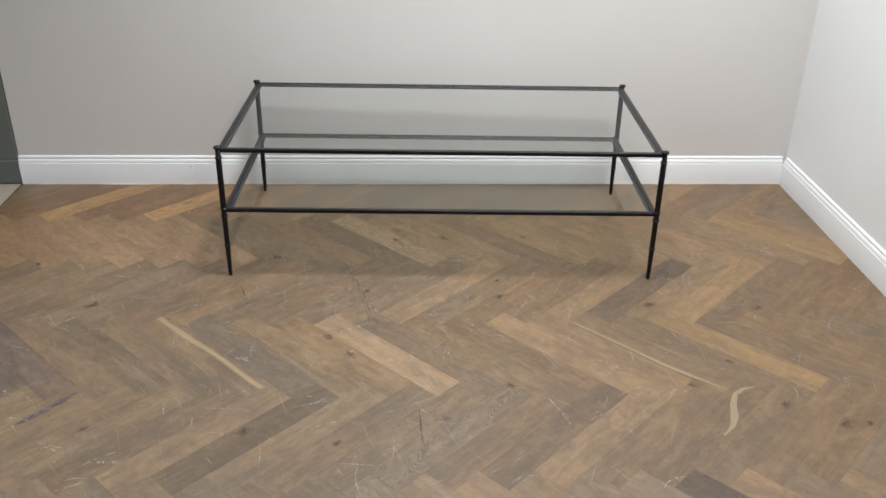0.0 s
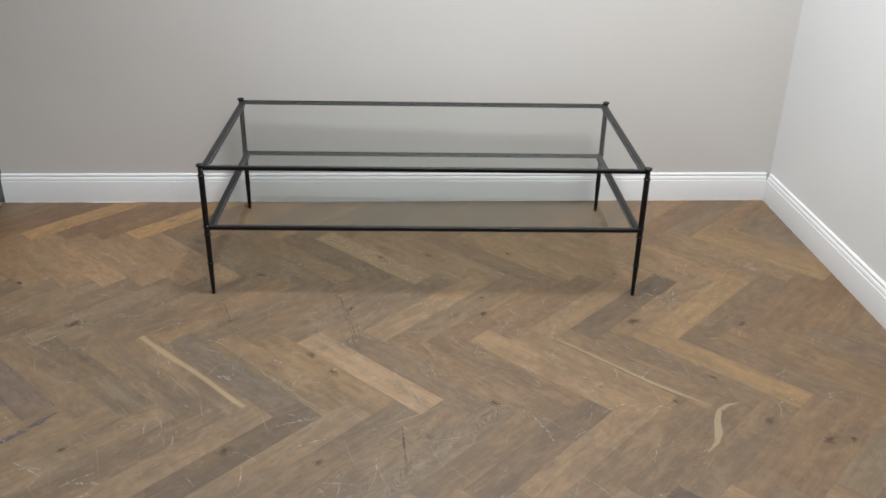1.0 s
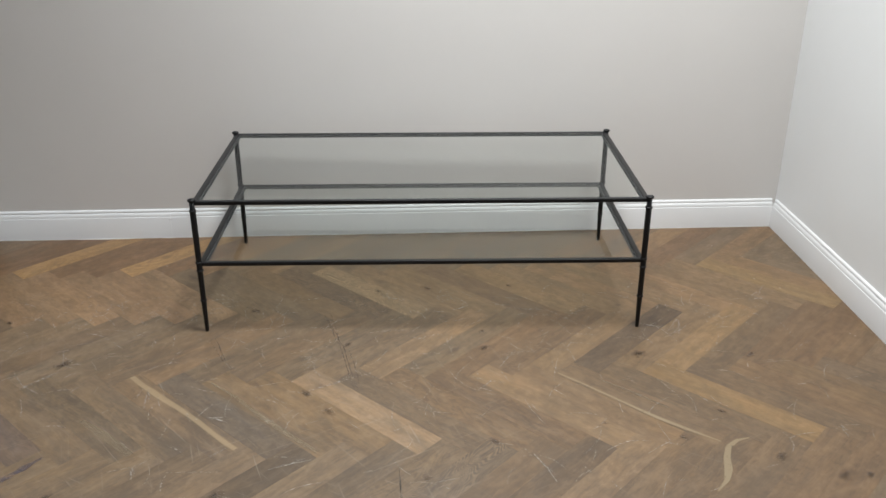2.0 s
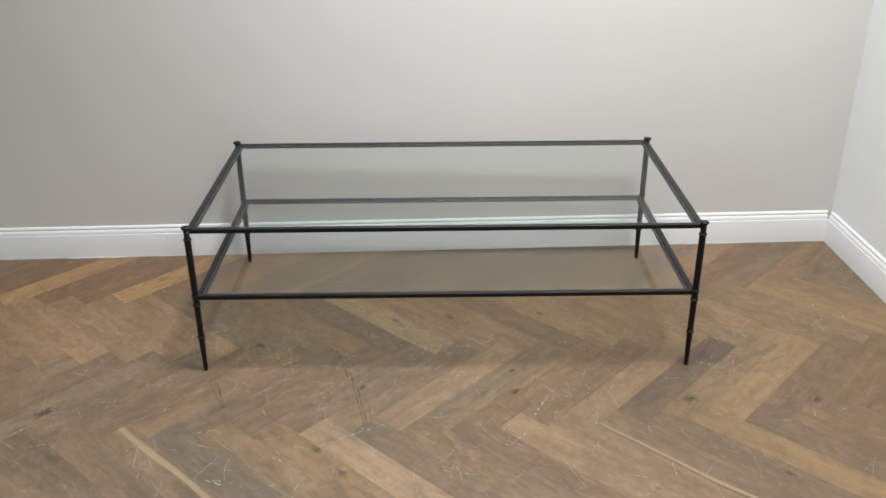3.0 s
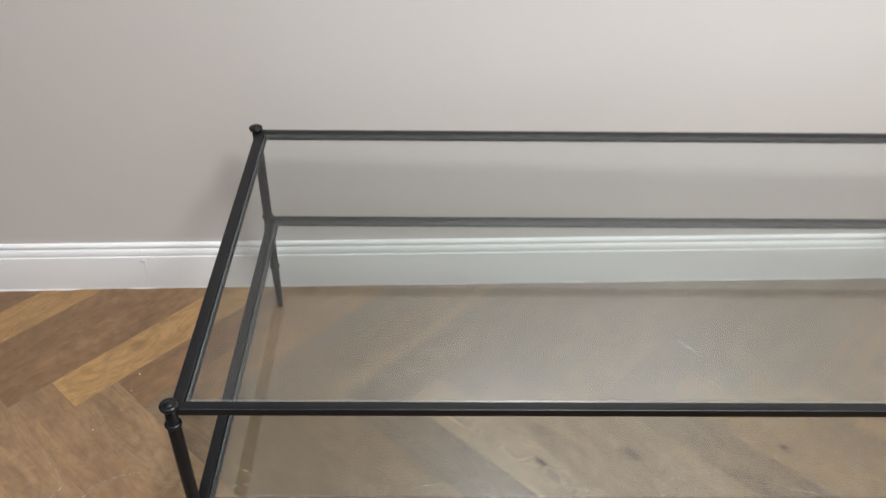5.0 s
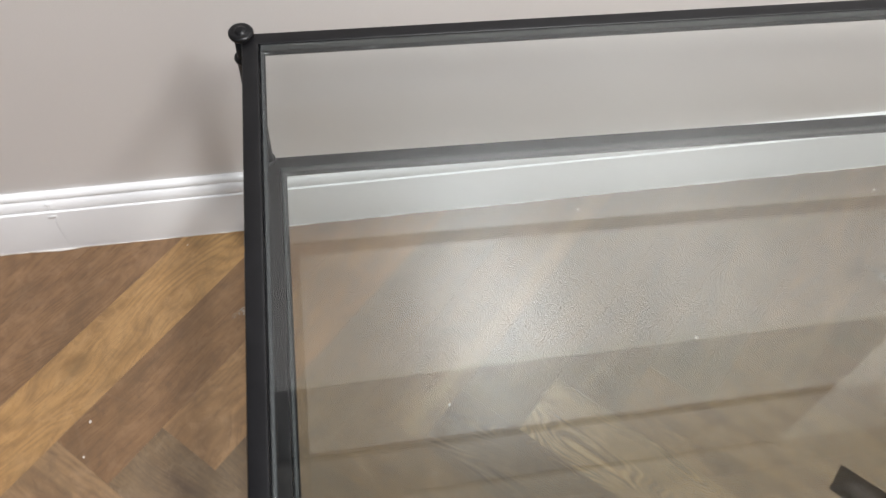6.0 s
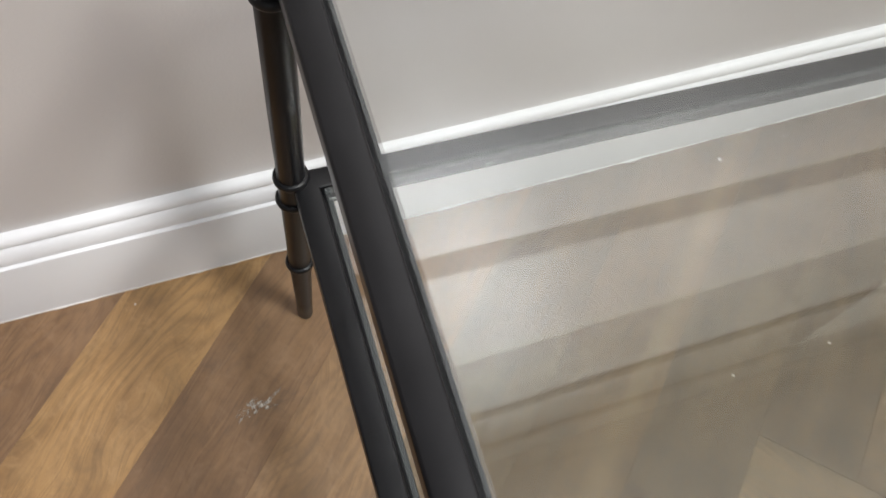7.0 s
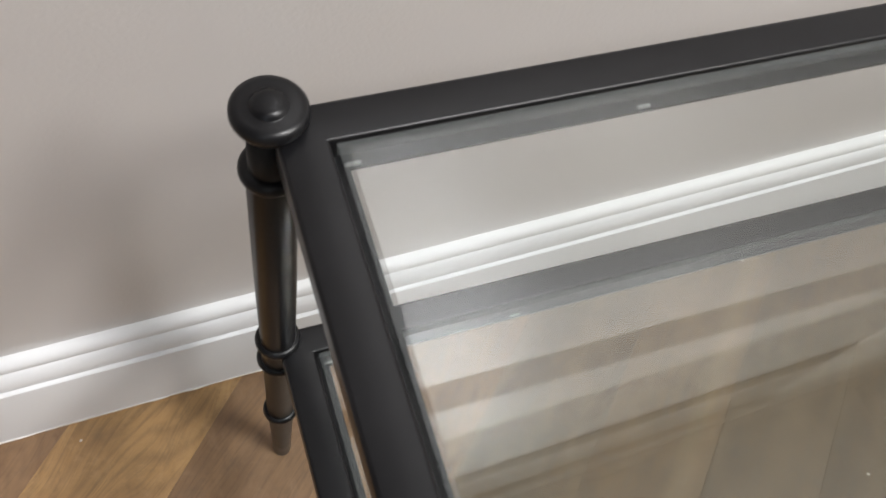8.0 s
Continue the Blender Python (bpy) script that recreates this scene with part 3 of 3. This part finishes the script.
def ribbon(bm, points, widths, z):
    """A flat strip along the points, as wide as the widths say."""
    rows = []
    for i, (p, w) in enumerate(zip(points, widths)):
        a, b = points[max(0, i - 1)], points[min(len(points) - 1, i + 1)]
        d = Vector((b[0] - a[0], b[1] - a[1])).normalized()
        rows.append([bm.verts.new((p[0] - d.y * q, p[1] + d.x * q, z)) for q in (w / 2, -w / 2)])
    for a, b in zip(rows, rows[1:]):
        bm.faces.new((a[0], a[1], b[1], b[0]))


def mark(bm, x, y, angle, length, width, wobble, z=0.0008):
    c, sn, n = math.cos(radians(angle)), math.sin(radians(angle)), 12
    pts, ws = [], []
    side = 0.0
    for i in range(n + 1):
        u = (i / n - 0.5) * length
        side += rng.uniform(-wobble, wobble)
        pts.append((x + c * u - sn * side, y + sn * u + c * side))
        ws.append(max(0.0006, width * (0.35 + 0.65 * math.sin(math.pi * i / n)) * rng.uniform(0.5, 1.3)))
    ribbon(bm, pts, ws, z)


# x, y, angle, length
SCUFFS = [(-1.901, -0.824, 18, 0.057), (-1.700, -1.084, 27, 0.197), (-1.199, -0.980, 62, 0.123), (-1.276, -1.122, 45, 0.066), (-1.162, -1.508, -70, 0.121), (-2.436, -1.629, -31, 0.111), (-2.282, -1.690, -6, 0.075),
          (-2.276, -1.730, 17, 0.044), (-2.345, -1.768, 24, 0.061), (-2.577, -1.038, 47, 0.131), (-1.994, -1.405, 43, 0.054), (-1.800, -1.461, 19, 0.122), (-0.336, -1.391, -91, 0.058), (-0.682, -0.813, -30, 0.133), (-2.197, -1.481, -85, 0.048), (-2.626, -1.407, -52, 0.048), (-2.026, -1.255, -19, 0.071), (-2.242, -1.142, 96, 0.100),
          (-1.401, -0.671, 4, 0.058), (-1.186, -0.634, -42, 0.060), (-1.097, -0.668, -12, 0.137), (-1.316, -0.649, 24, 0.069)]
SCRAPES = [(-2.083, -0.893, -69, 0.172), (-1.738, -0.784, -73, 0.222), (-1.528, -1.578, -87, 0.168), (-1.670, -1.008, -74, 0.244)]
bm = bmesh.new()
for x, y, a, n in SCUFFS:
    mark(bm, x, y, a, n, 0.0040, 0.0012)
    mark(bm, x + 0.004, y + 0.006, a + 9, n * 0.6, 0.0026, 0.001, 0.0010)
for k in range(5):
    mark(bm, -2.184 + rng.uniform(-0.014, 0.014), -0.137 + rng.uniform(-0.006, 0.006), rng.uniform(15, 35), rng.uniform(0.015, 0.04), 0.0030, 0.0010, 0.0012 + k * 0.00002)
for k in range(5):
    mark(bm, -1.256 + rng.uniform(-0.004, 0.004), -0.207 + rng.uniform(-0.004, 0.004), -53 + rng.uniform(-6, 6), rng.uniform(0.06, 0.11), 0.0036, 0.0010, 0.0013 + k * 0.00002)
tagged(part("scuff_marks", bm, worn("pale_scuff", (0.46, 0.42, 0.37), 0.44, 0.66, 130.0)), "pale scuffs scraped into the oak floor", "scuffs", kind="stuff")
# thin curved scratches, thickest where people walk in front of the table
bm = bmesh.new()
for i in range(420):
    x, y = rng.uniform(-2.75, -0.25), -0.55 - abs(rng.gauss(0.0, 0.62))
    a, bow, n, u = rng.uniform(0, math.pi), rng.uniform(-2.2, 2.2), 9, 0.0
    step, pts, ws = rng.uniform(0.03, 0.15) / 9, [], []
    for k in range(n + 1):
        pts.append((x, y))
        ws.append(0.0018 * math.sin(math.pi * (k + 0.4) / (n + 0.8)) * rng.uniform(0.5, 1.2))
        a += bow / n * rng.uniform(0.2, 1.6) * 0.6
        x, y = x + step * math.cos(a), y + step * math.sin(a)
    ribbon(bm, pts, ws, 0.0011 + i * 0.000002)
tagged(part("scratch_marks", bm, worn("faint_scratch", (0.44, 0.40, 0.35), 0.38, 0.64, 120.0)), "thin curved pale scratches in the oak floor", "scratches", kind="stuff")
bm = bmesh.new()
for x, y, a, n in SCRAPES:
    for k in range(3):
        mark(bm, x + rng.uniform(-0.012, 0.012), y, a + rng.uniform(-7, 7), n * rng.uniform(0.7, 1.1), 0.0032, 0.0015, 0.0009 + k * 0.0001)
tagged(part("scrape_marks", bm, worn("dark_scrape", (0.090, 0.072, 0.058), 0.40, 0.80, 45.0)), "dark dragged scrapes on the oak floor", "scrapes", kind="stuff")
bm = bmesh.new()
mark(bm, -2.494, -1.473, 50, 0.180, 0.024, 0.001)
tagged(part("floor_stain", bm, worn("plum_stain", (0.085, 0.068, 0.080), 0.30, 0.75, 60.0)), "dark purplish stain along a board", "stain", kind="stuff")
bm = bmesh.new()
ribbon(bm, [(-0.605, -1.410), (-0.640, -1.419), (-0.672, -1.445), (-0.692, -1.490), (-0.703, -1.535), (-0.722, -1.578), (-0.757, -1.616)], (0.004, 0.011, 0.015, 0.017, 0.021, 0.013, 0.003), 0.0008)
ribbon(bm, [(-1.057, -1.069), (-1.022, -1.103), (-0.984, -1.140), (-0.942, -1.184), (-0.901, -1.226), (-0.862, -1.268), (-0.823, -1.307), (-0.758, -1.363), (-0.684, -1.422)],
       (0.004, 0.008, 0.007, 0.009, 0.008, 0.011, 0.014, 0.012, 0.004), 0.0008)
part("sapwood_streak", bm, worn("pale_sapwood", (0.225, 0.168, 0.100), 0.12, 0.42, 60.0), floor, "curved pale sapwood streak in a board")
# fainter sapwood along the edges of some boards
bm = bmesh.new()
ribbon(bm, [(-2.075, -1.072), (-1.992, -1.150), (-1.916, -1.239), (-1.809, -1.352), (-1.740, -1.415)], (0.006, 0.012, 0.014, 0.018, 0.010), 0.0007)
ribbon(bm, [(-2.391, -1.246), (-2.310, -1.316), (-2.219, -1.405)], (0.012, 0.026, 0.022), 0.0007)
ribbon(bm, [(-0.931, -1.118), (-0.851, -1.190), (-0.778, -1.262)], (0.004, 0.010, 0.004), 0.0007)
part("sapwood_streak", bm, worn("faint_sapwood", (0.236, 0.172, 0.108), 0.18, 0.95, 9.0), floor, "faint sapwood along the edge of a board")


def knot_wood(name):
    """Dark heart of a knot that fades unevenly into the board."""
    m, t, b = nodes_of(name)
    uv = add(t, "ShaderNodeUVMap", uv_map="UVMap").outputs["UV"]
    co = add(t, "ShaderNodeTexCoord").outputs["Object"]
    n = add(t, "ShaderNodeTexNoise", {"Vector": co, "Scale": 55.0, "Detail": 5.0, "Roughness": 0.7}).outputs["Fac"]
    r = add(t, "ShaderNodeVectorMath", {0: uv}, operation="LENGTH").outputs["Value"]
    edge = maths(t, "ADD", r, maths(t, "MULTIPLY", maths(t, "SUBTRACT", n, 0.5), 1.9))
    b.inputs["Base Color"].default_value = (0.060, 0.040, 0.029, 1)
    b.inputs["Roughness"].default_value = 0.5
    t.links.new(ramp(t, edge, ((0.02, grey(0.62)), (0.25, grey(0.36)), (0.78, grey(0.0)))), b.inputs["Alpha"])
    return m


# x, y, size in centimetres
KNOTS = [(-1.794, -1.144, 3.4), (-1.720, -1.237, 3.4), (-1.136, -0.488, 2.2), (-1.425, -0.496, 3.6), (-0.777, -1.402, 2.0), (-0.552, -1.494, 3.4), (-0.422, -1.573, 4.2), (-0.358, -1.574, 2.2), (-1.276, -1.394, 2.8),
         (-1.735, -1.625, 2.6), (-1.460, -1.535, 2.0), (-1.974, -1.577, 4.0), (-2.536, -0.950, 5.0), (-2.379, -1.558, 2.4), (-1.687, -0.872, 2.8), (-1.259, -0.809, 1.8), (-1.260, -0.913, 3.2), (-0.788, -0.971, 4.4),
         (-0.448, -0.993, 3.2), (-2.007, -0.635, 3.6), (-0.637, -1.287, 2.2), (-1.598, -0.508, 2.8), (-2.799, -0.682, 2.4), (-0.972, -1.324, 1.8)]
bm = bmesh.new()
uv = bm.loops.layers.uv.new("UVMap")
for i, (x, y, size) in enumerate(KNOTS):
    row = math.floor((y - Y0) / RISE)
    turn = pose(x, y, 0.0006, 0, 0, 45 if row % 2 == 0 else -45)
    f = bm.faces.new([bm.verts.new(turn @ Vector((a * size * 0.010, b * size * 0.0055, 0))) for a, b in ((-1, -1), (1, -1), (1, 1), (-1, 1))])
    for lp, c in zip(f.loops, ((-1, -1), (1, -1), (1, 1), (-1, 1))):
        lp[uv].uv = c
tagged(part("knot", bm, knot_wood("knot_heart"), floor, "dark knots in the oak boards"), kind="stuff")

CRUMBS = [(-0.299, -0.182), (-0.218, -0.283), (-0.241, -0.476), (-0.176, -0.554), (-2.439, -0.411), (-0.332, -0.081), (-0.080, -0.882), (-0.070, -0.897), (-2.262, -0.015),
          (-1.605, -0.017), (-1.212, -0.044), (-1.895, -0.330), (-2.385, -0.267), (-2.391, -0.313), (-1.685, -0.024), (-1.927, -0.306), (-1.570, -0.255), (-1.672, -0.231), (-1.775, -0.232)]
bm = bmesh.new()
for x, y in CRUMBS:
    r = rng.uniform(0.0011, 0.0023)
    made = bmesh.ops.create_icosphere(bm, subdivisions=1, radius=1, matrix=pose(x, y, r * 0.28, 0, 0, rng.uniform(0, 180)) @ Matrix.Diagonal((r * rng.uniform(0.8, 1.5), r, r * 0.4, 1)))
    for v in made["verts"]:
        v.co += Vector((rng.uniform(-0.3, 0.3), rng.uniform(-0.3, 0.3), 0)) * r
tagged(part("plaster_crumbs", bm, painted("dusty_plaster", (0.52, 0.46, 0.41), 0.7)), "small white plaster and paint crumbs on the floor", "crumbs", kind="stuff")

# uneven bead of white caulk where the skirting meets the boards
bm = bmesh.new()
row, x = [], EDGE + 0.004
while x < -0.004:
    lump = 0.25 if x > -2.2 else 1.6
    h = 0.0012 + lump * 0.0030 * max(0.0, noise.noise(Vector((x * 9, 3.1, 0)))) + 0.0012 * max(0.0, noise.noise(Vector((x * 47, 1.7, 0))))
    d = 0.0008 + lump * 0.0048 * max(0.0, noise.noise(Vector((x * 13, 8.3, 0)))) + 0.0016 * max(0.0, noise.noise(Vector((x * 61, 5.5, 0))))
    row.append([bm.verts.new(c) for c in ((x, 0.0, h), (x, -d * 0.7, h * 0.6), (x, -d, 0.0006), (x, 0.0, 0.0006))])
    x += 0.006
for a, b in zip(row, row[1:]):
    for i in range(4):
        bm.faces.new((a[i], a[(i + 1) % 4], b[(i + 1) % 4], b[i]))
bmesh.ops.recalc_face_normals(bm, faces=bm.faces)
tagged(part("caulk_bead", bm, CAULK), "uneven white caulk along the skirting foot", "caulk", kind="structure")

# filler left in the two grooves at the skirting joint
for z, y in ((0.1008, 0.0085), (0.0812, 0.0035)):
    bm = bmesh.new()
    bmesh.ops.create_icosphere(bm, subdivisions=2, radius=1, matrix=pose(JX, y, z) @ Matrix.Diagonal((0.0095, 0.0052, 0.0042, 1)))
    for v in bm.verts:
        v.co += 0.0012 * noise.noise_vector(v.co * 300)
    tagged(part("trim", bm, SKIRT, smooth=True), "lump of filler in a skirting groove", "filler", kind="structure")
